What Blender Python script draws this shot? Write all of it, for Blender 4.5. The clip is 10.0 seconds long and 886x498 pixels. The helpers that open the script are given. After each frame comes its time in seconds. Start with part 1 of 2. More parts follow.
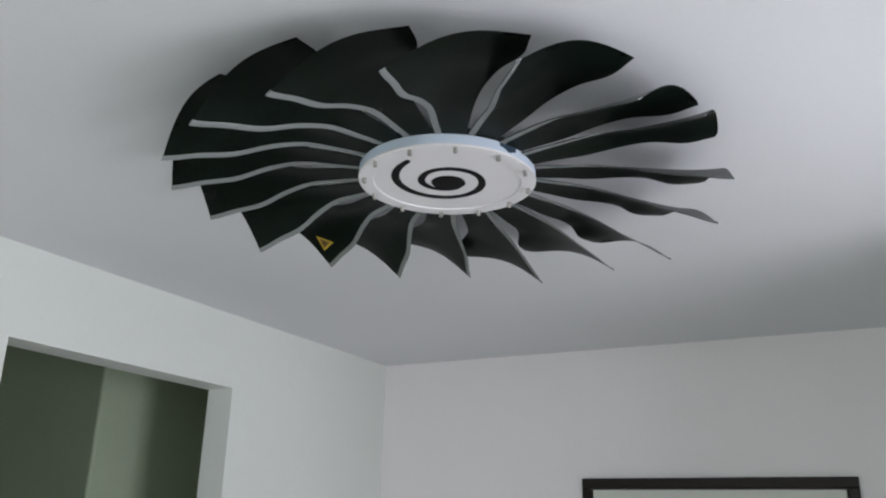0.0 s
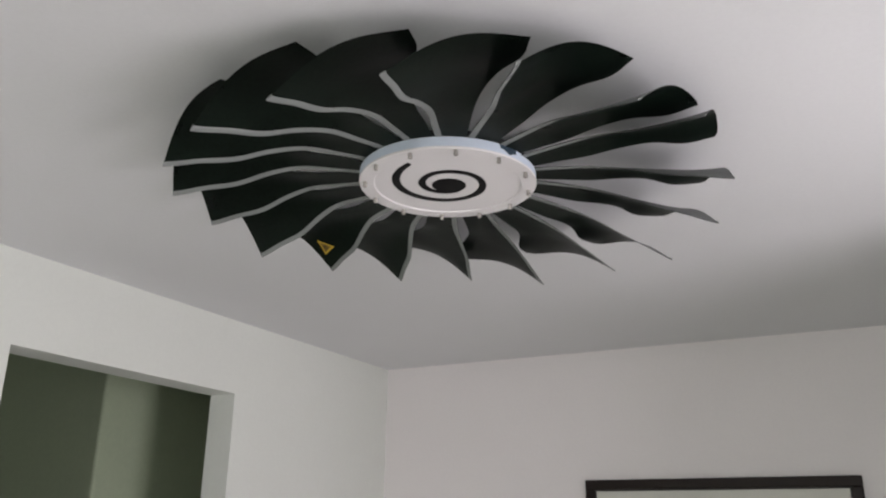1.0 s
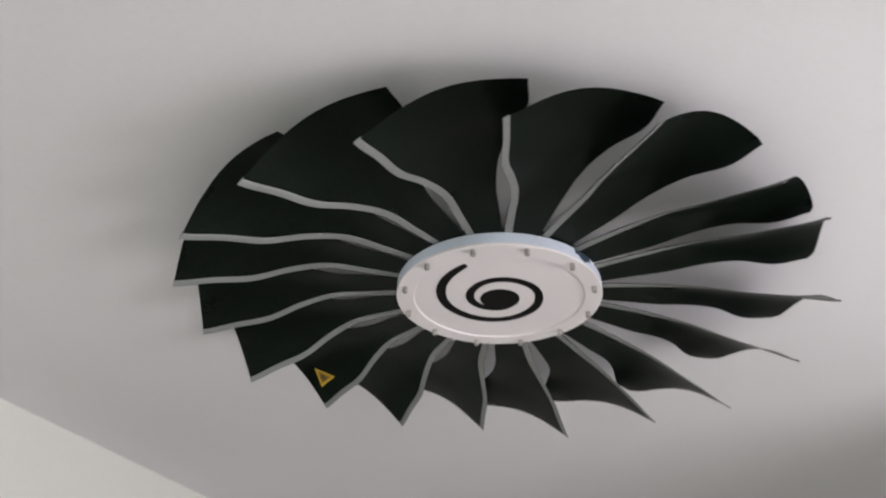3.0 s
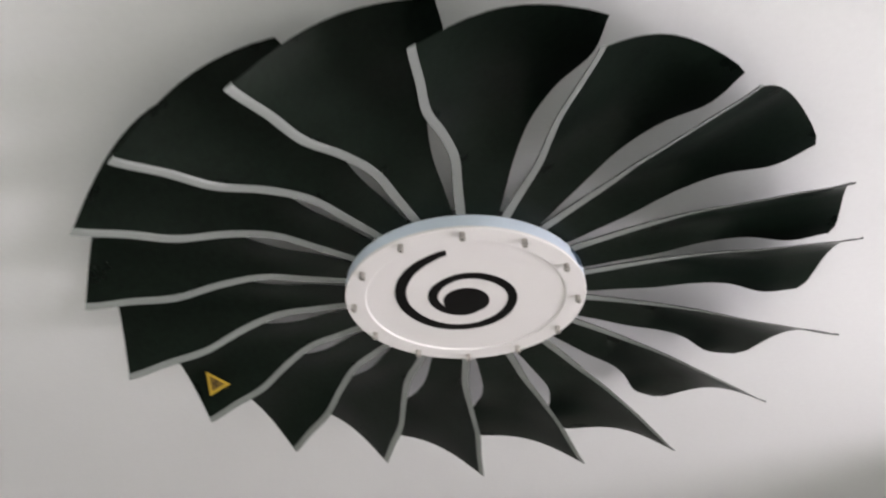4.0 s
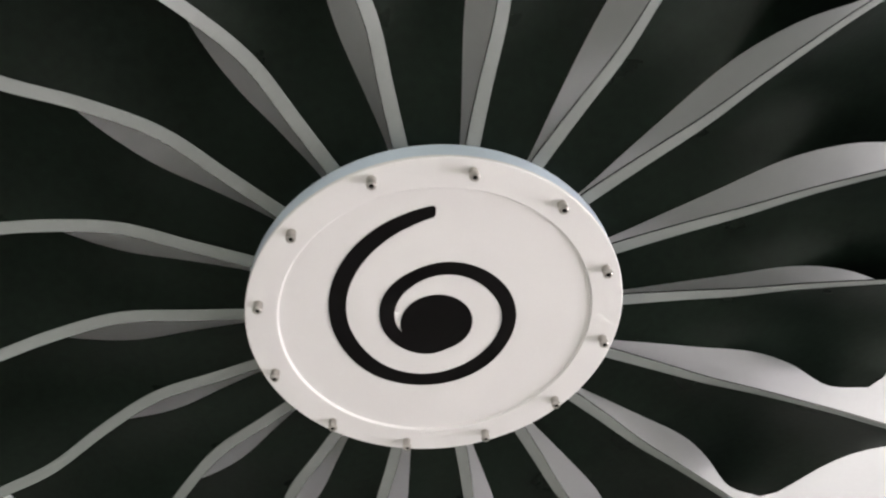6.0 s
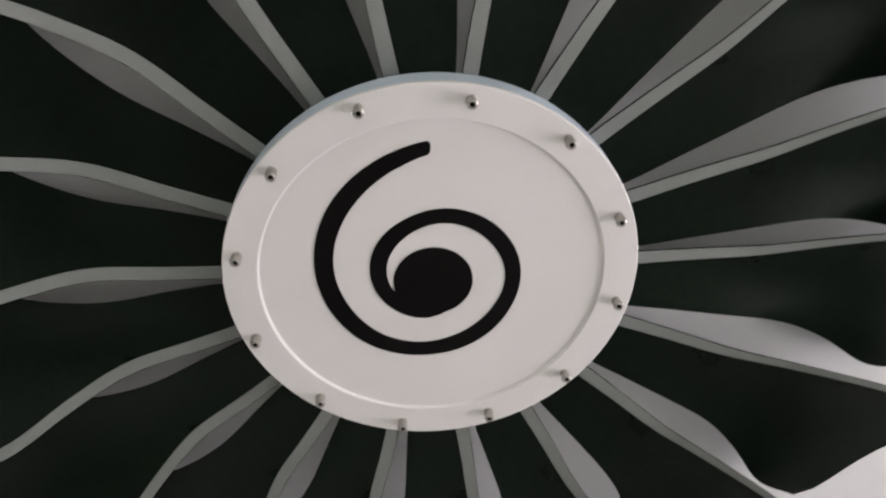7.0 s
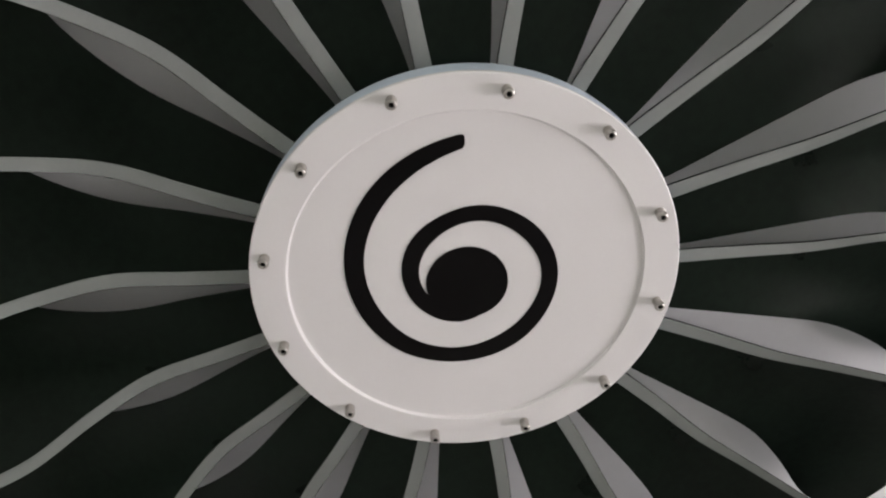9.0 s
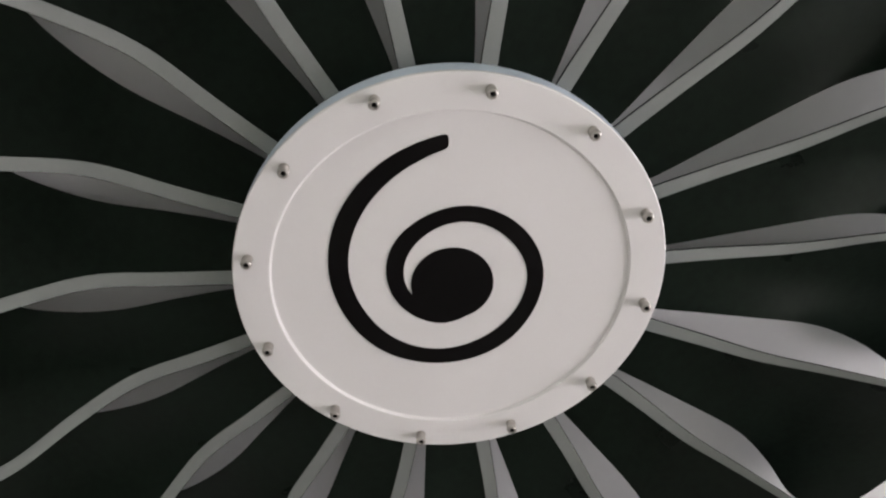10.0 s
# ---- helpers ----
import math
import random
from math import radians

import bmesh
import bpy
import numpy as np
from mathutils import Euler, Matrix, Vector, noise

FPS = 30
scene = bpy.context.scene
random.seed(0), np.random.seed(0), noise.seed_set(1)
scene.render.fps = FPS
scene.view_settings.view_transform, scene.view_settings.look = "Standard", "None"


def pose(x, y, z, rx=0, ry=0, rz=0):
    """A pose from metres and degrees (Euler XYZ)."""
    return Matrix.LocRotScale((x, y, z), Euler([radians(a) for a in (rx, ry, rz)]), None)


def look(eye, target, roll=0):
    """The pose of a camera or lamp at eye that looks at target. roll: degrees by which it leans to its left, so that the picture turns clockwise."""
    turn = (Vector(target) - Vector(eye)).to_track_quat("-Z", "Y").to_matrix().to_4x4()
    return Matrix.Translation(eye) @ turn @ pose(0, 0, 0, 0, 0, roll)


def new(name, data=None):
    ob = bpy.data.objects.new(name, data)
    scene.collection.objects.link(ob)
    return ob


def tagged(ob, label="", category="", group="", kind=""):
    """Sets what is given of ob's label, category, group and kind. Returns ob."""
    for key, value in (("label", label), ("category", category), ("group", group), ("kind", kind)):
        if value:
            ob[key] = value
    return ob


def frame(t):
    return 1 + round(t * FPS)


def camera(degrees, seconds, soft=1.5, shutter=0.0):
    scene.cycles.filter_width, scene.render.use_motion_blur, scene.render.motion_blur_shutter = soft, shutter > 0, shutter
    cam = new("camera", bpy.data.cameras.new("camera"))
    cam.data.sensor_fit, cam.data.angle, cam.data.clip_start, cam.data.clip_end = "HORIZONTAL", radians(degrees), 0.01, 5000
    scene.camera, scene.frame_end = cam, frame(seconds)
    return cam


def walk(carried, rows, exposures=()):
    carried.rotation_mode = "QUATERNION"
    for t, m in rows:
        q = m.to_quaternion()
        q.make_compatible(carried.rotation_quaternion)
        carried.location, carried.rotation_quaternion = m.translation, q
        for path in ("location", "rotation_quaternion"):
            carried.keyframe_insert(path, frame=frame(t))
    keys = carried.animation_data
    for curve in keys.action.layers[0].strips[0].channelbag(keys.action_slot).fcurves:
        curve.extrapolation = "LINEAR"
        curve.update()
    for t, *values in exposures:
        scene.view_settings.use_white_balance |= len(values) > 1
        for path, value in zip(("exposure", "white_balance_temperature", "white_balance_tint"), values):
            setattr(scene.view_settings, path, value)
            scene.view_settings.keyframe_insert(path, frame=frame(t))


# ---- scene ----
U = 0.19                     # bolt circle radius of the hub, metres
TURN = 11.7                  # the hub's bolt pattern against the walls, degrees
CEIL = 2.40
HUB = CEIL - 0.45 * U        # height of the hub ring's face

# ---------------------------------------------------------------- camera
cam = camera(54.83, 10.0, soft=2.1, shutter=0.5)
# seconds, place in bolt-circle radii from the hub, tilt, lean, heading
PATH = [
    (0.0, 6.1837, -7.3169, -4.0297, 108.556, -1.450, 39.884),
    (0.5, 6.1394, -7.3716, -4.0287, 108.567, -1.610, 39.936),
    (1.0, 6.1719, -7.3349, -4.0444, 108.799, -0.831, 40.068),
    (1.5, 6.2412, -7.2221, -4.1024, 108.650, -0.657, 40.200),
    (1.8, 6.2180, -7.0672, -4.1379, 108.919, -0.828, 40.306),
    (2.0, 5.9749, -7.1468, -4.2382, 110.045, -0.762, 40.040),
    (2.2, 5.5750, -7.1648, -4.2461, 112.743, -1.242, 40.009),
    (2.5, 4.9452, -7.2222, -4.2593, 116.111, -0.456, 37.488),
    (2.7, 4.5139, -7.1178, -4.3094, 118.809, -0.837, 35.401),
    (3.8, 2.0328, -6.3589, -4.1644, 125.909, 0.385, 21.737),
    (4.0, 1.7171, -6.2277, -4.0813, 125.998, 1.049, 17.887),
    (4.3, 1.3255, -5.7681, -4.0918, 127.562, 1.635, 15.384),
    (4.5, 1.1120, -5.3718, -4.0711, 129.968, 1.329, 14.371),
    (4.8, 0.7564, -4.7187, -3.9515, 132.176, 1.350, 13.271),
    (5.0, 0.5080, -4.4227, -3.9141, 134.561, 0.880, 12.338),
    (5.2, 0.1896, -4.1400, -3.8561, 136.857, 2.272, 9.978),
    (5.5, -0.0705, -3.7619, -3.7642, 138.896, 4.629, 5.709),
    (5.7, -0.0811, -3.5269, -3.7112, 141.236, 4.488, 4.319),
    (6.8, 0.0582, -2.5428, -3.6526, 147.925, 4.318, 3.768),
    (7.0, -0.0042, -2.4822, -3.6415, 148.079, 3.928, 4.531),
    (7.5, -0.0506, -2.3250, -3.6420, 146.863, 4.570, 4.940),
    (8.0, -0.0810, -2.2816, -3.6370, 148.104, 4.852, 4.999),
    (8.5, -0.1161, -2.3006, -3.6009, 149.419, 3.814, 5.502),
    (9.0, -0.1525, -2.2612, -3.5949, 150.542, 3.907, 5.490),
    (9.5, -0.1061, -2.2492, -3.5837, 149.610, 3.851, 5.113),
    (10.0, -0.0809, -2.2470, -3.5768, 150.522, 3.899, 5.375),
]
to_room = pose(0, 0, HUB, 0, 0, -TURN)
# seconds, stops, white balance
EXPOSURES = [(0.0, -1.02, 5950, 10), (0.5, -1.02, 6300, 12), (1.0, -1.02, 6450, 15), (2.0, -1.02, 6500, 16), (2.7, -0.94, 6480, 16),
             (4.0, -0.50, 6480, 14), (5.6, -0.28, 6550, 11.5), (7.0, -0.78, 6550, 14), (10.0, -0.78, 6530, 13.5)]
walk(cam, [(t, to_room @ pose(x * U, y * U, z * U, rx, ry, rz)) for t, x, y, z, rx, ry, rz in PATH], EXPOSURES)

# ---------------------------------------------------------------- light
SUN_UP, SUN_ROUND = radians(35), radians(150)
world = bpy.data.worlds.new("sky")
scene.world = world
world.use_nodes = True
nt = world.node_tree
sky = nt.nodes.new("ShaderNodeTexSky")
sky.sky_type, sky.sun_disc = "NISHITA", False
sky.sun_elevation, sky.sun_rotation = SUN_UP, SUN_ROUND
nt.links.new(sky.outputs[0], nt.nodes["Background"].inputs[0])
nt.nodes["Background"].inputs[1].default_value = 0.1

# room: west and north walls, with a tall glazed door in the east wall
WEST, NORTH, EAST, SOUTH = -1.555, 2.238, 2.75, -6.20
WIN_Y, WIN_W, WIN_Z0, WIN_Z1 = -0.22, 1.10, 0.08, 2.02
# the north part of the east wall stands further in, up to this corner;
# it is unseen and added to shade the ceiling in the north-east
SHADE_X, SHADE_Y = 1.40, 0.72


def area(name, m, w, h, power, colour):
    d = bpy.data.lights.new(name, "AREA")
    d.shape, d.size, d.size_y, d.energy, d.color = "RECTANGLE", w, h, power, colour
    ob = new(name, d)
    ob.matrix_world = m
    return ob


win_mid = (EAST + 0.10, WIN_Y, (WIN_Z0 + WIN_Z1) / 2)
area("window_light", look(win_mid, (0.0, WIN_Y + 0.1, 0.25)), WIN_W, WIN_Z1 - WIN_Z0, 112.0, (1.0, 0.945, 0.982))
# an unseen wide window in the south wall, behind the path, added as fill light
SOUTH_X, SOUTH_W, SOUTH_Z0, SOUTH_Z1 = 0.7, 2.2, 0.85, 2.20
area("south_fill_light", look((SOUTH_X, SOUTH - 0.06, (SOUTH_Z0 + SOUTH_Z1) / 2), (SOUTH_X, 0.0, 1.2)), SOUTH_W, SOUTH_Z1 - SOUTH_Z0, 135.0, (0.98, 1.0, 0.95))


# ---------------------------------------------------------------- materials
def material(name, colour, rough=0.5, metal=0.0, var=0.06, scale=6.0, fine=180.0, bump=0.02, bump_scale=220.0,
             rough_var=0.08, tint=None, spec=0.5, coat=0.0, edge_spec=None):
    """A surface with large stains, fine grain, uneven gloss and small relief, in metres."""
    m = bpy.data.materials.new(name)
    m.use_nodes = True
    n, l = m.node_tree.nodes, m.node_tree.links
    b = n["Principled BSDF"]
    geo = n.new("ShaderNodeTexCoord")
    big = n.new("ShaderNodeTexNoise")
    big.inputs["Scale"].default_value, big.inputs["Detail"].default_value = scale, 5.0
    small = n.new("ShaderNodeTexNoise")
    small.inputs["Scale"].default_value, small.inputs["Detail"].default_value = fine, 3.0
    for q in (big, small):
        l.new(geo.outputs["Object"], q.inputs["Vector"])
    info = n.new("ShaderNodeObjectInfo")
    add = n.new("ShaderNodeMath")
    add.operation = "ADD"
    l.new(big.outputs["Fac"], add.inputs[0])
    l.new(small.outputs["Fac"], add.inputs[1])
    add2 = n.new("ShaderNodeMath")
    add2.operation = "MULTIPLY_ADD"
    l.new(info.outputs["Random"], add2.inputs[0])
    add2.inputs[1].default_value = 0.25
    l.new(add.outputs[0], add2.inputs[2])
    ramp = n.new("ShaderNodeMapRange")
    ramp.inputs["From Min"].default_value, ramp.inputs["From Max"].default_value = 0.65, 1.55
    l.new(add2.outputs[0], ramp.inputs["Value"])
    mix = n.new("ShaderNodeMix")
    mix.data_type = "RGBA"
    l.new(ramp.outputs[0], mix.inputs[0])
    low = [max(0.0, c * (1 - var)) for c in colour]
    high = [min(1.0, c * (1 + var)) for c in (tint or colour)]
    mix.inputs[6].default_value, mix.inputs[7].default_value = (*low, 1), (*high, 1)
    l.new(mix.outputs[2], b.inputs["Base Color"])
    rr = n.new("ShaderNodeMapRange")
    rr.inputs["To Min"].default_value, rr.inputs["To Max"].default_value = max(0.03, rough - rough_var), min(1, rough + rough_var)
    l.new(big.outputs["Fac"], rr.inputs["Value"])
    l.new(rr.outputs[0], b.inputs["Roughness"])
    b.inputs["Metallic"].default_value = metal
    b.inputs["Specular IOR Level"].default_value = spec
    b.inputs["Coat Weight"].default_value = coat
    if edge_spec is not None:
        lw = n.new("ShaderNodeLayerWeight")
        lw.inputs["Blend"].default_value = 0.5
        em = n.new("ShaderNodeMapRange")
        em.inputs["From Min"].default_value, em.inputs["From Max"].default_value = 0.25, 0.7
        em.inputs["To Min"].default_value, em.inputs["To Max"].default_value = spec, edge_spec
        l.new(lw.outputs["Facing"], em.inputs["Value"])
        l.new(em.outputs[0], b.inputs["Specular IOR Level"])
    if bump:
        rel = n.new("ShaderNodeTexNoise")
        rel.inputs["Scale"].default_value, rel.inputs["Detail"].default_value = bump_scale, 4.0
        l.new(geo.outputs["Object"], rel.inputs["Vector"])
        bp = n.new("ShaderNodeBump")
        bp.inputs["Strength"].default_value, bp.inputs["Distance"].default_value = bump, 0.002
        l.new(rel.outputs["Fac"], bp.inputs["Height"])
        l.new(bp.outputs[0], b.inputs["Normal"])
    return m


M = {
    "ceiling": material("ceiling_paint", (0.76, 0.766, 0.774), 0.85, var=0.025, scale=1.6, fine=90, bump=0.12, bump_scale=140),
    # white walls: green and pink casts of the light are put into the paint
    "wall": material("wall_paint", (0.80, 0.825, 0.775), 0.8, var=0.025, scale=1.3, fine=80, bump=0.12, bump_scale=150),
    "wall_pink_cast": material("wall_paint_pink_cast", (0.84, 0.808, 0.80), 0.8, var=0.025, scale=1.3, fine=80, bump=0.12, bump_scale=150),
    # the hall's green is the tint of its shade, put into the colour
    "hall": material("hall_paint_shade_tint", (0.43, 0.50, 0.355), 0.8, var=0.06, scale=2.0, fine=60, bump=0.12, bump_scale=150),
    "floor": material("floor_tile", (0.45, 0.445, 0.41), 0.35, var=0.08, scale=4, fine=60),
    "white": material("hub_lacquer", (0.79, 0.768, 0.768), 0.34, var=0.012, scale=7, fine=240, bump=0.015),
    "rim": material("hub_rim_aluminium", (0.60, 0.675, 0.77), 0.35, metal=0.0, var=0.05, scale=9),
    "black": material("blade_black", (0.0016, 0.0034, 0.0022), 0.30, var=0.5, scale=9, fine=110, bump=0.05, bump_scale=260,
                      rough_var=0.12, tint=(0.0042, 0.0076, 0.0053), spec=0.125, edge_spec=0.025),
    # unseen upper blade faces, set grey to bounce light into the gaps
    "blade_bounce": material("blade_bounce_grey", (0.16, 0.165, 0.165), 0.6, var=0.15, scale=12, fine=120, bump=0.03, spec=0.3),
    "strip": material("edge_strip_grey", (0.208, 0.221, 0.214), 0.38, metal=0.0, var=0.05, scale=14, fine=220, bump=0.03, spec=0.7, edge_spec=0.1),
    "inlay": material("spiral_black", (0.0026, 0.002, 0.0022), 0.55, spec=0.1, var=0.2, scale=20, fine=300, bump=0.03),
    "steel": material("bolt_steel", (0.47, 0.445, 0.42), 0.42, metal=1.0, var=0.06, scale=60, fine=500, bump=0.0),
    # near-black lining: the shade in the bolts' hex holes, put into colour
    "dark": material("socket_shade", (0.012, 0.011, 0.010), 0.7, metal=0.0, spec=0.1, var=0.2, bump=0.0),
    # colour of the dark patch on the hub rim
    "label": material("rim_patch_blue", (0.035, 0.06, 0.085), 0.4, var=0.3, scale=40, fine=300),
    "mount": material("mount_black", (0.02, 0.021, 0.023), 0.5, var=0.2, scale=10),
    "yellow": material("sticker_yellow", (0.62, 0.40, 0.035), 0.42, var=0.10, scale=40, fine=400, bump=0.02),
    "amber": material("sticker_amber", (0.20, 0.115, 0.02), 0.45, var=0.2, scale=60, fine=400, bump=0.0),
    "brown": material("sticker_print", (0.05, 0.03, 0.01), 0.45, var=0.25, scale=70, fine=400, bump=0.0),
    "frame": material("frame_dark_wood", (0.017, 0.012, 0.010), 0.45, spec=0.18, var=0.35, scale=12, fine=160, bump=0.06, bump_scale=90),
    "lip": material("frame_lip_dark", (0.012, 0.009, 0.008), 0.5, var=0.2, scale=20, fine=160, bump=0.02),
    "mat": material("picture_mat", (0.66, 0.66, 0.60), 0.7, var=0.04, scale=3, fine=140, bump=0.05),
    "paint": material("window_paint", (0.8, 0.8, 0.78), 0.4, var=0.03),
}
# faint green cast of the dark tones, put into the blades' gloss tint
M["black"].node_tree.nodes["Principled BSDF"].inputs["Specular Tint"].default_value = (0.93, 1.0, 0.92, 1)
glass = bpy.data.materials.new("window_glass")
glass.use_nodes = True
gb = glass.node_tree.nodes["Principled BSDF"]
gb.inputs["Transmission Weight"].default_value, gb.inputs["Roughness"].default_value = 1.0, 0.0
gb.inputs["IOR"].default_value = 1.45
M["glass"] = glass


# ---------------------------------------------------------------- mesh tools
def finish(name, bm, mat, smooth=None):
    me = bpy.data.meshes.new(name)
    bmesh.ops.recalc_face_normals(bm, faces=bm.faces[:])
    bm.to_mesh(me)
    bm.free()
    for m in (mat if isinstance(mat, (list, tuple)) else [mat]):
        me.materials.append(m)
    if smooth is not None:
        me.shade_smooth()
        me.set_sharp_from_angle(angle=radians(smooth))
    return me


def part(name, bm, mat, parent, label="", smooth=None):
    ob = new(name, finish(name, bm, mat, smooth))
    ob.parent = parent
    if label:
        ob["label"] = label
    return ob


def setting(name, bm, mat, label, category, smooth=None):
    return tagged(new(name, finish(name, bm, mat, smooth)), label, category, kind="structure")


def box(bm, x0, x1, y0, y1, z0, z1, bevel=0.0):
    made = bmesh.ops.create_cube(bm, size=1.0)
    for v in made["verts"]:
        v.co = Vector(((x0 + x1) / 2 + v.co.x * (x1 - x0), (y0 + y1) / 2 + v.co.y * (y1 - y0), (z0 + z1) / 2 + v.co.z * (z1 - z0)))
    if bevel:
        edges = list({e for v in made["verts"] for e in v.link_edges})
        bmesh.ops.bevel(bm, geom=edges, offset=bevel, segments=2, profile=0.5, affect="EDGES")
    return bm


def lathe(profile, steps, closed=False):
    """A turned solid round z from (radius, height) pairs; the ends meet the axis where the radius is 0."""
    bm = bmesh.new()
    rings = []
    for r, z in profile:
        if r < 1e-6:
            rings.append([bm.verts.new((0, 0, z))])
        else:
            rings.append([bm.verts.new((r * math.cos(2 * math.pi * i / steps), r * math.sin(2 * math.pi * i / steps), z)) for i in range(steps)])
    pairs = list(zip(rings, rings[1:])) + ([(rings[-1], rings[0])] if closed else [])
    for a, b in pairs:
        for i in range(steps):
            j = (i + 1) % steps
            f = [a[i % len(a)], a[j % len(a)], b[j % len(b)], b[i % len(b)]]
            f = list(dict.fromkeys(f))
            if len(f) > 2:
                bm.faces.new(f)
    return bm


# ---------------------------------------------------------------- the room
T = 0.13                     # thickness of the west wall
OPEN_Y0, OPEN_Y1, OPEN_Z = 0.045, 1.070, 2.10
bm = box(bmesh.new(), WEST - 1.6, EAST + 0.4, SOUTH - 0.2, NORTH + 0.2, -0.2, 0.0)
setting("floor", bm, M["floor"], "plain light grey-beige floor of the room", "floor")
bm = box(bmesh.new(), WEST - 1.6, EAST + 0.4, SOUTH - 0.2, NORTH + 0.2, CEIL, CEIL + 0.2)
setting("ceiling", bm, M["ceiling"], "plain white painted ceiling", "ceiling")
bm = bmesh.new()
box(bm, WEST - T, WEST, SOUTH, OPEN_Y0, 0, CEIL)
box(bm, WEST - T, WEST, OPEN_Y1, NORTH, 0, CEIL)
box(bm, WEST - T, WEST, OPEN_Y0, OPEN_Y1, OPEN_Z, CEIL)
setting("wall_west", bm, M["wall"], "white wall with a square-edged opening to a hall", "wall")
bm = box(bmesh.new(), WEST - 1.6, EAST + 0.4, NORTH, NORTH + 0.2, 0, CEIL)
setting("wall_north", bm, M["wall_pink_cast"], "plain white painted wall behind the framed picture", "wall")
bm = bmesh.new()
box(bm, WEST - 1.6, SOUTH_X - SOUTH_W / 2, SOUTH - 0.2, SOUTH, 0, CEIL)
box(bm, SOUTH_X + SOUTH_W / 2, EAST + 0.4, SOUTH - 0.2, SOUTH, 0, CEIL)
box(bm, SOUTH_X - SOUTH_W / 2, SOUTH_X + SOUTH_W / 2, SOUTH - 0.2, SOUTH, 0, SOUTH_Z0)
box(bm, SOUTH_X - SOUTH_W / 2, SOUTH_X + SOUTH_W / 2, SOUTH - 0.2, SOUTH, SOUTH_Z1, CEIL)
setting("wall_south", bm, M["wall"], "plain white wall with an added wide window", "wall")
bm = bmesh.new()
ya, yb = WIN_Y - WIN_W / 2, WIN_Y + WIN_W / 2
box(bm, EAST, EAST + 0.2, SOUTH, ya, 0, CEIL)
box(bm, EAST, EAST + 0.2, yb, NORTH, 0, CEIL)
box(bm, EAST, EAST + 0.2, ya, yb, 0, WIN_Z0)
box(bm, EAST, EAST + 0.2, ya, yb, WIN_Z1, CEIL)
# unseen block that keeps the window's light off the north-east ceiling
box(bm, SHADE_X, EAST, SHADE_Y, NORTH, 0, CEIL)
setting("wall_east", bm, M["wall"], "plain white wall with one tall window", "wall")
# the hall behind the opening: a stub wall, and a deeper recess beside it
bm = box(bmesh.new(), WEST - 1.6, WEST - 1.5, SOUTH, NORTH, 0, CEIL)
setting("wall_hall", bm, M["hall"], "dim grey-green hall wall behind the opening", "wall")
STUB = WEST - 0.62
bm = bmesh.new()
box(bm, WEST - 1.5, STUB, 0.945, NORTH, 0, CEIL, 0.012)
setting("wall_hall_stub", bm, M["hall"], "dim grey-green end of a hall partition", "wall")
# window
win = tagged(new("window_1"), "tall white framed window letting in daylight", "window", kind="structure")
win.location = (EAST + 0.14, WIN_Y, WIN_Z0)
h, w = WIN_Z1 - WIN_Z0, WIN_W
for a, b, c, d in ((-w / 2, w / 2, 0, 0.05), (-w / 2, w / 2, h - 0.05, h), (-w / 2, -w / 2 + 0.05, 0.05, h - 0.05), (w / 2 - 0.05, w / 2, 0.05, h - 0.05), (-0.025, 0.025, 0.05, h - 0.05)):
    part("window_frame", box(bmesh.new(), 0, 0.05, a, b, c, d, 0.004), M["paint"], win)
for s in (-1, 1):
    pane = part("pane", box(bmesh.new(), 0.02, 0.026, min(s * 0.025, s * (w / 2 - 0.05)), max(s * 0.025, s * (w / 2 - 0.05)), 0.05, h - 0.05), M["glass"], win)
    pane.visible_shadow = False

# the added south window, out of view
win = tagged(new("window_2"), "assumed wide white framed window, added for fill light", "window", kind="structure")
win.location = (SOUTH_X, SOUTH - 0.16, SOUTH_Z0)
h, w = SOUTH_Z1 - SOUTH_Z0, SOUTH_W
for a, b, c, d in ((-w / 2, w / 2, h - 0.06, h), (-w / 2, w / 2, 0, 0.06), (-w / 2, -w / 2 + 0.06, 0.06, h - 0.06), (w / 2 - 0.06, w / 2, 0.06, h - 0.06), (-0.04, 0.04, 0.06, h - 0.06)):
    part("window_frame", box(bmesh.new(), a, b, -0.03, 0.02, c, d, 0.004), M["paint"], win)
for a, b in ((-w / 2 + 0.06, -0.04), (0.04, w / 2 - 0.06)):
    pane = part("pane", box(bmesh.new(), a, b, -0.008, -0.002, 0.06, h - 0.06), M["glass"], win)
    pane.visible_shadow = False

# ---------------------------------------------------------------- framed picture
PX0, PX1, PZ1, PH, PF = -0.47, 0.665, 1.810, 0.82, 0.042
pic = tagged(new("framed_picture"), "wide picture in a dark brown wooden frame on the white wall", "picture")
pic.location = ((PX0 + PX1) / 2, NORTH, PZ1 - PH / 2)
hw, hh = (PX1 - PX0) / 2, PH / 2


def rail(x0, x1, z0, z1):
    """A frame rail with eased edges."""
    return box(bmesh.new(), x0, x1, -0.026, -0.001, z0, z1, 0.004)


LIP = 0.007                  # a darker inner lip, set back from the rails
iw, ih = hw - PF, hh - PF
for x0, x1, z0, z1 in ((-hw, hw, ih, hh), (-hw, hw, -hh, -ih), (-hw, -iw, -ih, ih), (iw, hw, -ih, ih)):
    part("frame_rail", rail(x0, x1, z0, z1), M["frame"], pic)
for x0, x1, z0, z1 in ((-iw, iw, ih - LIP, ih), (-iw, iw, -ih, -ih + LIP), (-iw, -iw + LIP, -ih + LIP, ih - LIP), (iw - LIP, iw, -ih + LIP, ih - LIP)):
    part("inner_lip", box(bmesh.new(), x0, x1, -0.018, -0.0125, z0, z1, 0.001), M["lip"], pic)
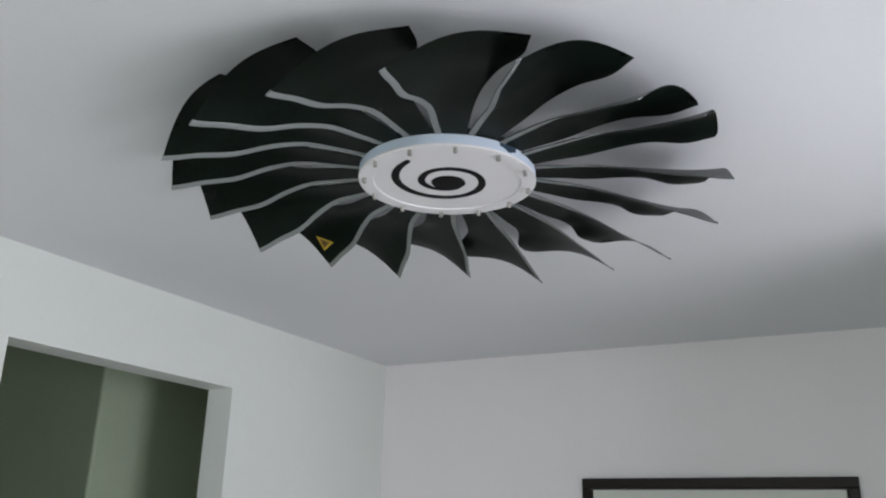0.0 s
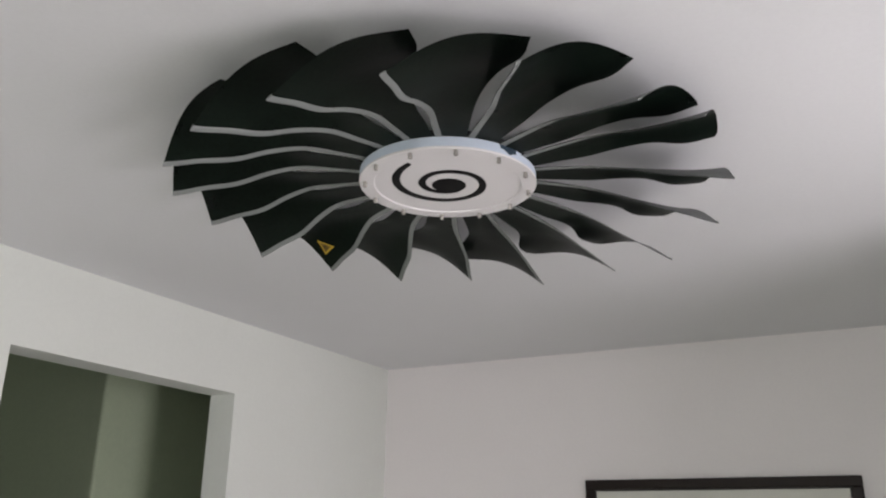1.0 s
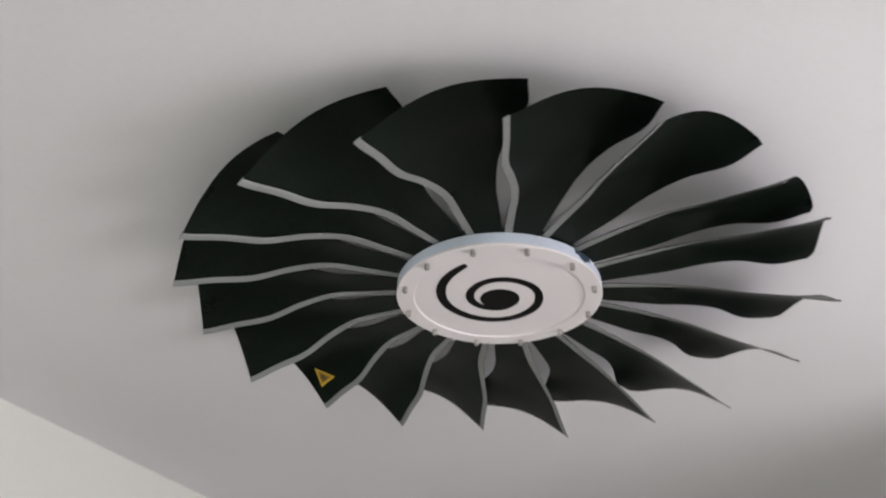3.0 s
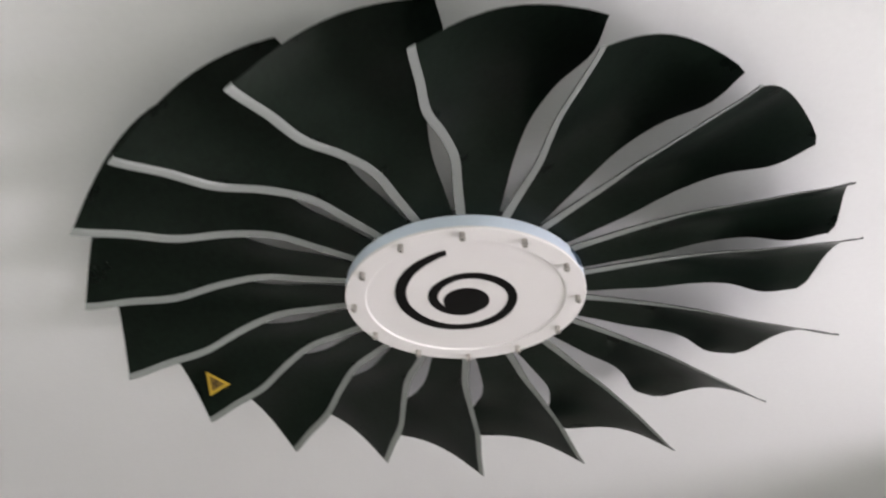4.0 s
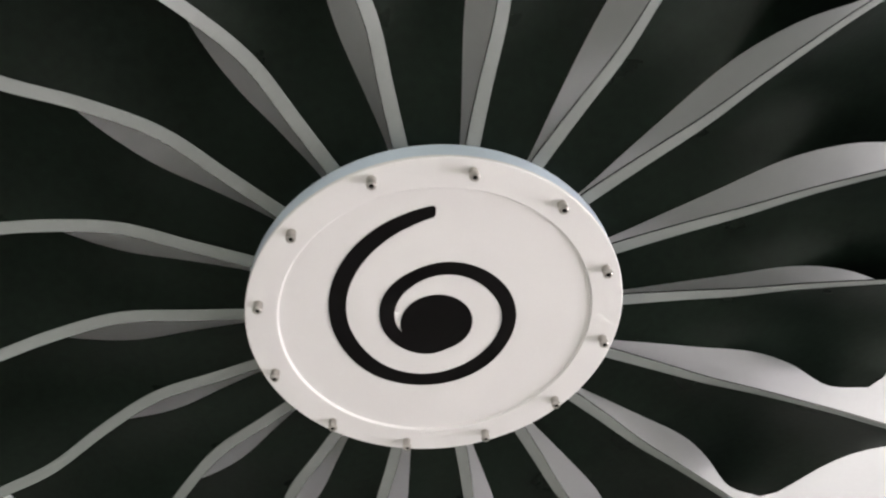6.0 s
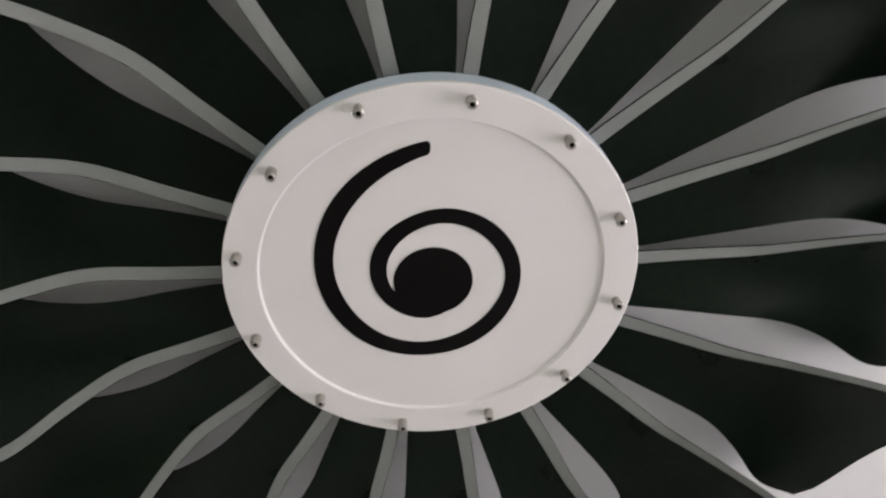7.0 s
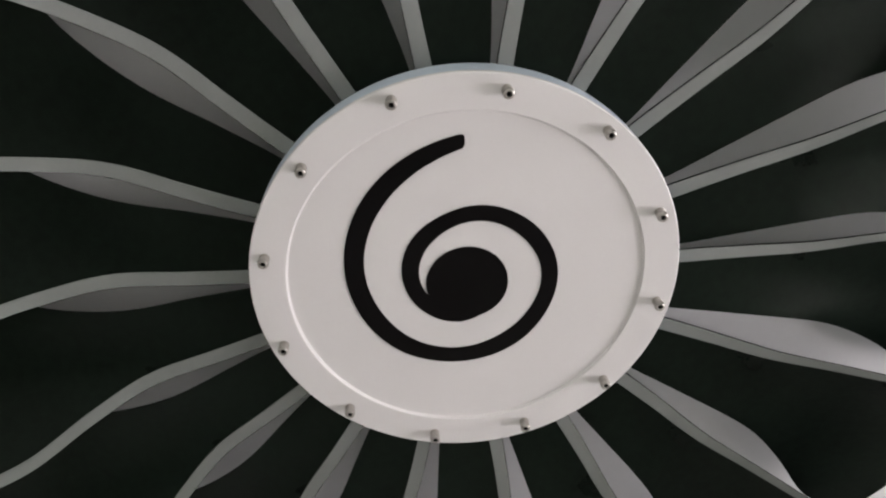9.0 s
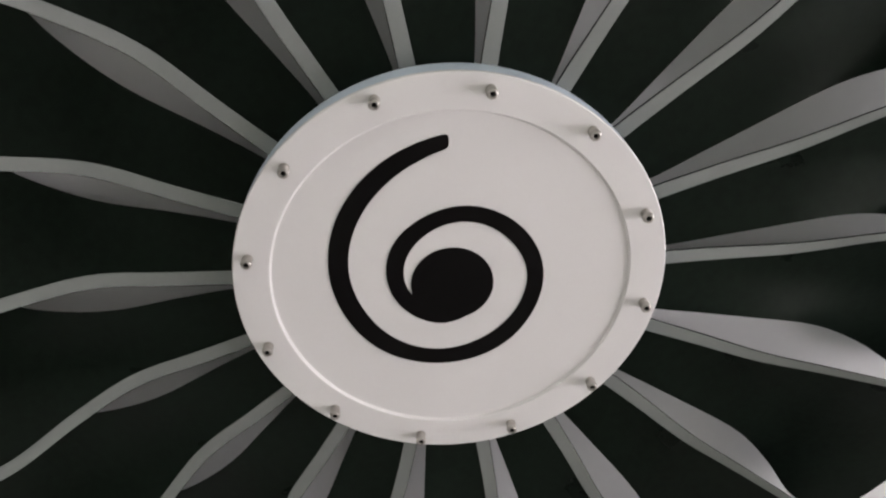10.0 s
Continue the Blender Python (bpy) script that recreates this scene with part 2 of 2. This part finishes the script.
part("mat", box(bmesh.new(), -hw + PF, hw - PF, -0.012, -0.003, -hh + PF, hh - PF), M["mat"], pic, "pale cream mat board")

# ---------------------------------------------------------------- turbine fan
fan = tagged(new("turbine_ceiling_fan"), "turbine-shaped ceiling fan with black blades round a white hub", "ceiling fan")
fan.matrix_world = to_room

RIM_R, FACE, RIM_H = 1.074 * U, 0.03 * U, 0.14 * U
# hub plate: a proud outer ring with a recessed middle
R1, R0 = RIM_R, 0.888 * U
plate = lathe([(0, 0.0032), (R0 - 0.004, 0.0032), (R0 - 0.0006, 0.0032), (R0 + 0.0004, 0.0027), (R0 + 0.0010, 0.0006), (R0 + 0.0020, 0.0), (R0 + 0.004, 0.0), (R1 - 0.004, 0.0), (R1 - 0.0012, 0.0), (R1 - 0.0004, 0.0004),
               (R1, 0.0012), (R1, 0.0042), (0, 0.0042)], 144)
hub = part("hub_plate", plate, M["white"], fan, "white lacquered round hub plate with a raised rim", smooth=25)
hub.location = (0, 0, FACE)
rim = part("hub_rim", lathe([(R1 - 0.014, 0.0046), (R1 - 0.0016, 0.0046), (R1 - 0.0006, 0.0056), (R1 - 0.0006, RIM_H - 0.001), (R1 - 0.0016, RIM_H), (R1 - 0.014, RIM_H)], 144, True),
           M["rim"], fan, "pale blue-grey metal hub rim", smooth=30)
rim.location = (0, 0, FACE)
part("mount", lathe([(0, 0.0105), (0.93 * U, 0.0105), (0.93 * U, RIM_H + 0.014), (0.98 * U, RIM_H + 0.016), (0.98 * U, 0.30 * U), (0.5 * U, 0.30 * U), (0.5 * U, 0.449 * U), (0, 0.449 * U)], 96),
     M["mount"], fan, "black round ceiling mount", smooth=30)

# a dark blue patch with a ragged lower edge on the rim
def rim_patch(a0, a1, lo, hi, n=10):
    b = bmesh.new()
    rows = []
    for i in range(n + 1):
        u = i / n
        a = radians(a0 + (a1 - a0) * u)
        low = lo + (hi - lo) * (0.75 * abs(u - 0.62) ** 0.8 + 0.08 * math.sin(9 * u))
        col = []
        for r in (R1 - 0.0010, R1 + 0.0002):
            for z in (low, hi - 0.0008 * math.sin(5 * u)):
                col.append(b.verts.new((r * math.cos(a), r * math.sin(a), z)))
        rows.append(col)
    for p, q in zip(rows, rows[1:]):
        for i, j in ((0, 1), (1, 3), (3, 2), (2, 0)):
            b.faces.new((p[i], p[j], q[j], q[i]))
    for q in (rows[0], rows[-1]):
        b.faces.new((q[0], q[1], q[3], q[2]))
    return b


part("rim_label", rim_patch(-17, -4, 0.0075, RIM_H - 0.002), M["label"], rim, "dark blue ragged patch on the hub rim", smooth=30)

# bolts on the hub ring
SHIFT = {5: (-0.021, 0.022), 6: (-0.017, -0.006), 8: (0.011, 0.009), 2: (0.005, -0.009), 0: (0.001, -0.013)}


def bolt_bodies():
    body = lathe([(0.0056, -0.0002), (0.0056, -0.0012), (0.0046, -0.0016), (0.0046, -0.0070), (0.0058, -0.0074), (0.0060, -0.0100), (0.0053, -0.0122), (0.0040, -0.0130),
                  (0.0030, -0.0129), (0.0026, -0.0122), (0.0025, -0.0100), (0, -0.0100)], 24)
    sock = lathe([(0.00245, -0.0120), (0.0021, -0.0104), (0, -0.0104)], 6)
    return finish("bolt", body, M["steel"], 35), finish("socket", sock, M["dark"])


bolt_me, sock_me = bolt_bodies()
for k in range(12):
    a = radians(-105 + 30 * k)
    dx, dy = SHIFT.get(k, (0, 0))
    ob = new("bolt", bolt_me)
    ob.parent = hub
    ob.matrix_basis = pose((math.cos(a) + dx) * U, (math.sin(a) + dy) * U, 0, random.uniform(-2, 2), random.uniform(-2, 2), random.uniform(0, 60)) @ Matrix.Diagonal((0.88, 0.88, 0.95, 1))
    if k == 0:
        ob["label"] = "polished steel socket screw"
    so = new("bolt_socket", sock_me)
    so.parent = hub
    so.matrix_basis = ob.matrix_basis.copy()

# spiral inlay: outer and inner edge against the angle unrolled from the tail
SPIRAL_OUT = [(274, 0.779), (259, 0.745), (238, 0.7), (206, 0.634), (191, 0.608), (163, 0.568), (140, 0.555), (103, 0.513), (65, 0.487), (29, 0.461), (5, 0.464), (-29, 0.448), (-53, 0.432), (-75, 0.418), (-106, 0.376), (-135, 0.36), (-163, 0.332), (-198, 0.299), (-226, 0.278), (-253, 0.265), (-268, 0.247), (-285, 0.229)]
SPIRAL_IN = [(274, 0.708), (259, 0.656), (244, 0.613), (218, 0.555), (196, 0.518), (164, 0.466), (136, 0.452), (105, 0.427), (67, 0.388), (29, 0.376), (2, 0.382), (-27, 0.357), (-52, 0.346), (-77, 0.332), (-106, 0.293), (-137, 0.265), (-163, 0.245), (-189, 0.221), (-218, 0.198), (-240, 0.17), (-285, 0.15)]


def between(table, a):
    xs = [-q[0] for q in table]
    return float(np.interp(-a, xs, [q[1] for q in table]))


def smooth_between(table, a):
    return sum(between(table, a + d) for d in (-14, -7, 0, 7, 14)) / 5 if -255 < a < 258 else between(table, a)


bm = bmesh.new()
Z0, Z1 = 0.0024, 0.0034
ROUND = 0.0042              # corner radius of the tail's end
turns = [274 - q for q in (0, 0.12, 0.3, 0.55, 0.9, 1.3, 1.8)] + [272 - 552 * i / 190 for i in range(191)]
rows = []
for a in turns:
    ro, ri = smooth_between(SPIRAL_OUT, a) * U, smooth_between(SPIRAL_IN, a) * U
    d = radians(274 - a) * 0.74 * U
    if d < ROUND:
        cut = ROUND - math.sqrt(ROUND ** 2 - (ROUND - d) ** 2)
        ro, ri = ro - cut, ri + cut
    ca, sa = math.cos(radians(a)), math.sin(radians(a))
    rows.append([bm.verts.new((r * ca, r * sa, z)) for r, z in ((ro, Z1), (ro, Z0), (ri, Z0), (ri, Z1))])
for p, q in zip(rows, rows[1:]):
    for i in range(4):
        bm.faces.new((p[i], p[(i + 1) % 4], q[(i + 1) % 4], q[i]))
bm.faces.new(rows[0])
bm.faces.new(rows[-1])
part("spiral_inlay", bm, M["inlay"], hub, "matt black spiral line on the hub")
bm = lathe([(0, 0.0023), (0.207 * U, 0.0023), (0.207 * U, 0.0034), (0, 0.0034)], 72)
for v in bm.verts:
    v.co.y += 0.024 * U
part("spiral_dot", bm, M["inlay"], hub, "matt black round dot inside the spiral")

# ---- blades: edges in polar form against the span s, in bolt-circle radii and degrees
LE_A = [162.79, 163.32, 163.84, 162.49, 161.11, 161.24, 161.2]
LE_Z = [0.161, 0.147, 0.123, 0.033, -0.100, -0.175, -0.259]
TE_A = [181.46, 180.19, 179.27, 179.84, 182.09, 184.51, 183.8]
TE_Z = [0.161, 0.163, 0.155, 0.194, 0.233, 0.209, 0.212]
ROOT_R, LE_R, TE_R = 1.03, 3.284, 3.153
TIP_BULGE, CAMBER, REFLEX = -0.013, 0.160, 0.200
STRIP_W, THICK = 0.0800, 0.009


def curve(table, s):
    """A smooth curve through seven even knots (Catmull-Rom)."""
    x = min(max(s, 0.0), 1.0) * 6
    i = min(int(x), 5)
    f = x - i
    p0, p1, p2, p3 = table[max(i - 1, 0)], table[i], table[i + 1], table[min(i + 2, 6)]
    return 0.5 * (2 * p1 + (p2 - p0) * f + (2 * p0 - 5 * p1 + 4 * p2 - p3) * f * f + (3 * p1 - p0 - 3 * p2 + p3) * f ** 3)


def blade_point(s, c, dth, dz, dt, lift, tth, bow, sag, tbow, tsag):
    """The underside of a blade at span s and chord c."""
    rl, rt = ROOT_R + (LE_R - ROOT_R) * s, ROOT_R + (TE_R - ROOT_R) * s
    r = rl + (rt - rl) * c + TIP_BULGE * 4 * c * (1 - c) * s - 0.03 * max(0.0, (c - 0.85) / 0.15) ** 2 * s ** 12
    mid = 4 * s * (1 - s)
    al, at = curve(LE_A, s) + dth * s * s + bow * mid, curve(TE_A, s) + tth * s * s + tbow * mid
    zl, zt = curve(LE_Z, s) + dz * s * s + sag * mid, curve(TE_Z, s) + dt * s * s + tsag * mid
    a = radians(al + (at - al) * c)
    zl, zt = zl + lift * (1 - s * s), zt + lift * (1 - s * s)
    bend = CAMBER * s ** 1.6 * (4 * max(0.0, c * (1 - c))) ** 1.4 + REFLEX * s ** 2 * c * (1 - c) * (1 - 2 * c)
    return Vector((r * math.cos(a), r * math.sin(a), zl + (zt - zl) * c + bend)) * U


def blade_mesh(dth, dz, dt, lift, tth, bow, sag, tbow, tsag, ns=26, nc=12):
    bm = bmesh.new()
    under, upper = [], []
    for i in range(ns + 1):
        s = i / ns
        lo = [blade_point(s, (j / nc) ** 1.15, dth, dz, dt, lift, tth, bow, sag, tbow, tsag) for j in range(nc + 1)]
        under.append([bm.verts.new(p) for p in lo])
        up = []
        for j, p in enumerate(lo):
            c = (j / nc) ** 1.15
            th = U * THICK * (0.55 + 0.75 * math.sqrt(max(c, 0)) * (1 - c) + 0.15 * (1 - c)) * (1.25 - 0.45 * s)
            up.append(bm.verts.new(p + Vector((0, 0, th))))
        upper.append(up)
    for i in range(ns):
        for j in range(nc):
            bm.faces.new((under[i][j], under[i][j + 1], under[i + 1][j + 1], under[i + 1][j]))
            bm.faces.new((upper[i][j], upper[i + 1][j], upper[i + 1][j + 1], upper[i][j + 1])).material_index = 1
        bm.faces.new((under[i][0], under[i + 1][0], upper[i + 1][0], upper[i][0]))
        bm.faces.new((under[i][nc], upper[i][nc], upper[i + 1][nc], under[i + 1][nc]))
    for j in range(nc):
        bm.faces.new((under[0][j], upper[0][j], upper[0][j + 1], under[0][j + 1]))
        bm.faces.new((under[ns][j], under[ns][j + 1], upper[ns][j + 1], upper[ns][j]))
    return bm


def strip_mesh(dth, dz, dt, lift, tth, bow, sag, tbow, tsag, ns=40):
    """The metal edge strip, flat on the underside along the leading edge."""
    bm = bmesh.new()
    rows = []
    for i in range(ns + 1):
        s = i / ns
        a, b = blade_point(s, 0.0, dth, dz, dt, lift, tth, bow, sag, tbow, tsag), blade_point(s, 1.0, dth, dz, dt, lift, tth, bow, sag, tbow, tsag)
        cw = (STRIP_W - 0.026 * s) * U / max((b - a).length, 1e-4)
        lo = []
        c0 = cw * 0.04
        for c in (c0, c0 + 0.02 * cw, cw * 0.5, cw * 0.98, cw):
            lo.append(blade_point(s, c, dth, dz, dt, lift, tth, bow, sag, tbow, tsag))
        down = Vector((0, 0, -0.0006))
        top = [lo[0] + Vector((0, 0, -0.0001)), lo[1] + down, lo[2] + down * 1.1, lo[3] + down, lo[4] + Vector((0, 0, -0.0001))]
        back = [lo[4] + Vector((0, 0, 0.0006)), lo[0] + Vector((0, 0, 0.0006))]
        rows.append([bm.verts.new(p) for p in top + back])
    for p, q in zip(rows, rows[1:]):
        for i in range(7):
            bm.faces.new((p[i], p[(i + 1) % 7], q[(i + 1) % 7], q[i]))
    bm.faces.new(rows[0])
    bm.faces.new(rows[-1])
    # the strip is folded up over the tip
    ends = []
    for s in (1.0003, 1.0022):
        lo = [blade_point(s, c0 + (cw - c0) * q, dth, dz, dt, lift, tth, bow, sag, tbow, tsag) for q in (0, 0.33, 0.67, 1)]
        ends.append([bm.verts.new(p + Vector((0, 0, -0.0006))) for p in lo] + [bm.verts.new(p + Vector((0, 0, 0.0030))) for p in lo[::-1]])
    for i in range(8):
        bm.faces.new((ends[0][i], ends[0][(i + 1) % 8], ends[1][(i + 1) % 8], ends[1][i]))
    for q in ends:
        for i in range(3):
            bm.faces.new((q[i], q[i + 1], q[6 - i], q[7 - i]))
    return bm


# each blade sits a little differently: twist of the leading tip in degrees, radii up at the leading and the trailing tip,
# turn and lift at the root, twist of the trailing tip, then the bow of both edges at mid-span in degrees and in radii
UNEVEN = [(0.69, 0.047, 0.035, -0.20, 0.000, 0.89, 0.21, 0.012, -0.47, 0.027), (2.36, -0.015, 0.086, -0.43, 0.004, 0.69, 0.29, 0.029, -0.02, 0.053),
          (1.06, 0.120, 0.019, -0.73, 0.020, 0.64, 0.33, 0.017, 0.59, 0.020), (1.42, 0.059, 0.050, -0.44, 0.003, 1.00, 0.64, 0.034, 0.93, 0.036),
          (-0.87, -0.011, 0.005, -0.08, 0.012, 0.12, -0.07, 0.011, -0.33, 0.031), (-0.41, -0.078, 0.043, -0.23, 0.017, -0.32, -0.14, -0.023, -0.25, 0.014),
          (-0.34, -0.133, -0.013, -0.23, 0.011, -0.17, -0.58, 0.006, -0.36, 0.023), (-0.81, -0.087, -0.038, -0.66, 0.010, 0.20, -0.39, -0.036, -0.22, -0.022),
          (-0.51, 0.044, 0.022, -0.79, 0.025, 0.47, -0.03, -0.016, -0.62, -0.049), (0.32, -0.064, -0.026, -0.61, 0.001, 1.25, -0.32, -0.013, -1.22, -0.063),
          (-0.92, 0.148, 0.049, -0.99, -0.018, -0.57, -0.20, 0.023, -0.25, 0.003), (-2.15, -0.071, -0.020, 0.44, -0.013, -0.66, -0.64, -0.025, 0.19, -0.017),
          (-0.07, -0.116, -0.043, 0.52, -0.015, 0.09, -0.25, -0.027, 0.11, -0.048), (1.02, -0.193, -0.105, 1.03, -0.038, 1.72, 0.07, -0.033, 0.16, -0.039),
          (-0.06, -0.073, -0.057, 1.04, -0.033, 2.28, 0.25, 0.018, 0.21, -0.022), (0.75, -0.081, -0.060, 1.16, 0.010, 1.32, 0.54, -0.020, 0.11, -0.034),
          (0.52, 0.065, 0.122, 1.29, -0.000, -0.64, 0.09, -0.008, -0.16, 0.002), (0.87, 0.026, 0.037, 0.32, -0.004, 1.24, 0.39, 0.014, 0.07, 0.011)]
for k, (dth, dz, dt, turn, lift, tth, bow, sag, tbow, tsag) in enumerate(UNEVEN):
    blade = part("blade", blade_mesh(dth, dz, dt, lift, tth, bow, sag, tbow, tsag), [M["black"], M["blade_bounce"]], fan, "black twisted rotor blade with a grey metal leading edge" if k == 0 else "", smooth=40)
    blade.matrix_basis = pose(0, 0, 0, 0, 0, 20 * k + turn)
    part("edge_strip", strip_mesh(dth, dz, dt, lift, tth, bow, sag, tbow, tsag), M["strip"], blade, "grey metal leading edge strip" if k == 0 else "", smooth=40)
    if k == 0:
        # warning triangle near the tip of one blade
        def on_blade(s, c, off):
            return blade_point(s, c, dth, dz, dt, lift, tth, bow, sag, tbow, tsag) + Vector((0, 0, -off))

        def tri(corners, off, inset=0.0):
            mid = (sum(q[0] for q in corners) / 3, sum(q[1] for q in corners) / 3)
            pts = [(q[0] + (mid[0] - q[0]) * inset, q[1] + (mid[1] - q[1]) * inset) for q in corners]
            b = bmesh.new()
            n = 6
            grid = {}
            for i in range(n + 1):
                for j in range(n + 1 - i):
                    u, v = i / n, j / n
                    s = pts[0][0] + (pts[1][0] - pts[0][0]) * u + (pts[2][0] - pts[0][0]) * v
                    c = pts[0][1] + (pts[1][1] - pts[0][1]) * u + (pts[2][1] - pts[0][1]) * v
                    grid[i, j] = (b.verts.new(on_blade(s, c, off)), b.verts.new(on_blade(s, c, off - 0.0003)))
            for i in range(n):
                for j in range(n - i):
                    for q in (0, 1):
                        b.faces.new((grid[i, j][q], grid[i + 1, j][q], grid[i, j + 1][q]))
                        if i + j < n - 1:
                            b.faces.new((grid[i + 1, j][q], grid[i + 1, j + 1][q], grid[i, j + 1][q]))
            return b

        WARN = [(0.893, 0.360), (0.808, 0.186), (0.938, 0.170)]
        part("warning_sticker", tri(WARN, 0.0008), M["yellow"], blade, "small yellow warning triangle sticker")
        part("sticker_field", tri(WARN, 0.0011, 0.36), M["amber"], blade, "dark amber printed field of the triangle")
        mid = (sum(q[0] for q in WARN) / 3, sum(q[1] for q in WARN) / 3)
        sym = bmesh.new()
        for q in range(3):
            lobe = []
            for i in range(10):
                w = 2 * math.pi * i / 10
                lean = 2 * math.pi * q / 3 + 0.5
                u, v = 0.011 + 0.009 * math.cos(w), 0.006 * math.sin(w)
                ds, dc = u * math.cos(lean) - v * math.sin(lean), u * math.sin(lean) + v * math.cos(lean)
                lobe.append((mid[0] + ds, mid[1] + dc * 1.7))
            for off in (0.0014, 0.0012):
                sym.faces.new([sym.verts.new(on_blade(*w, off)) for w in lobe])
        part("sticker_symbol", sym, M["brown"], blade, "dark three-lobed printed symbol")
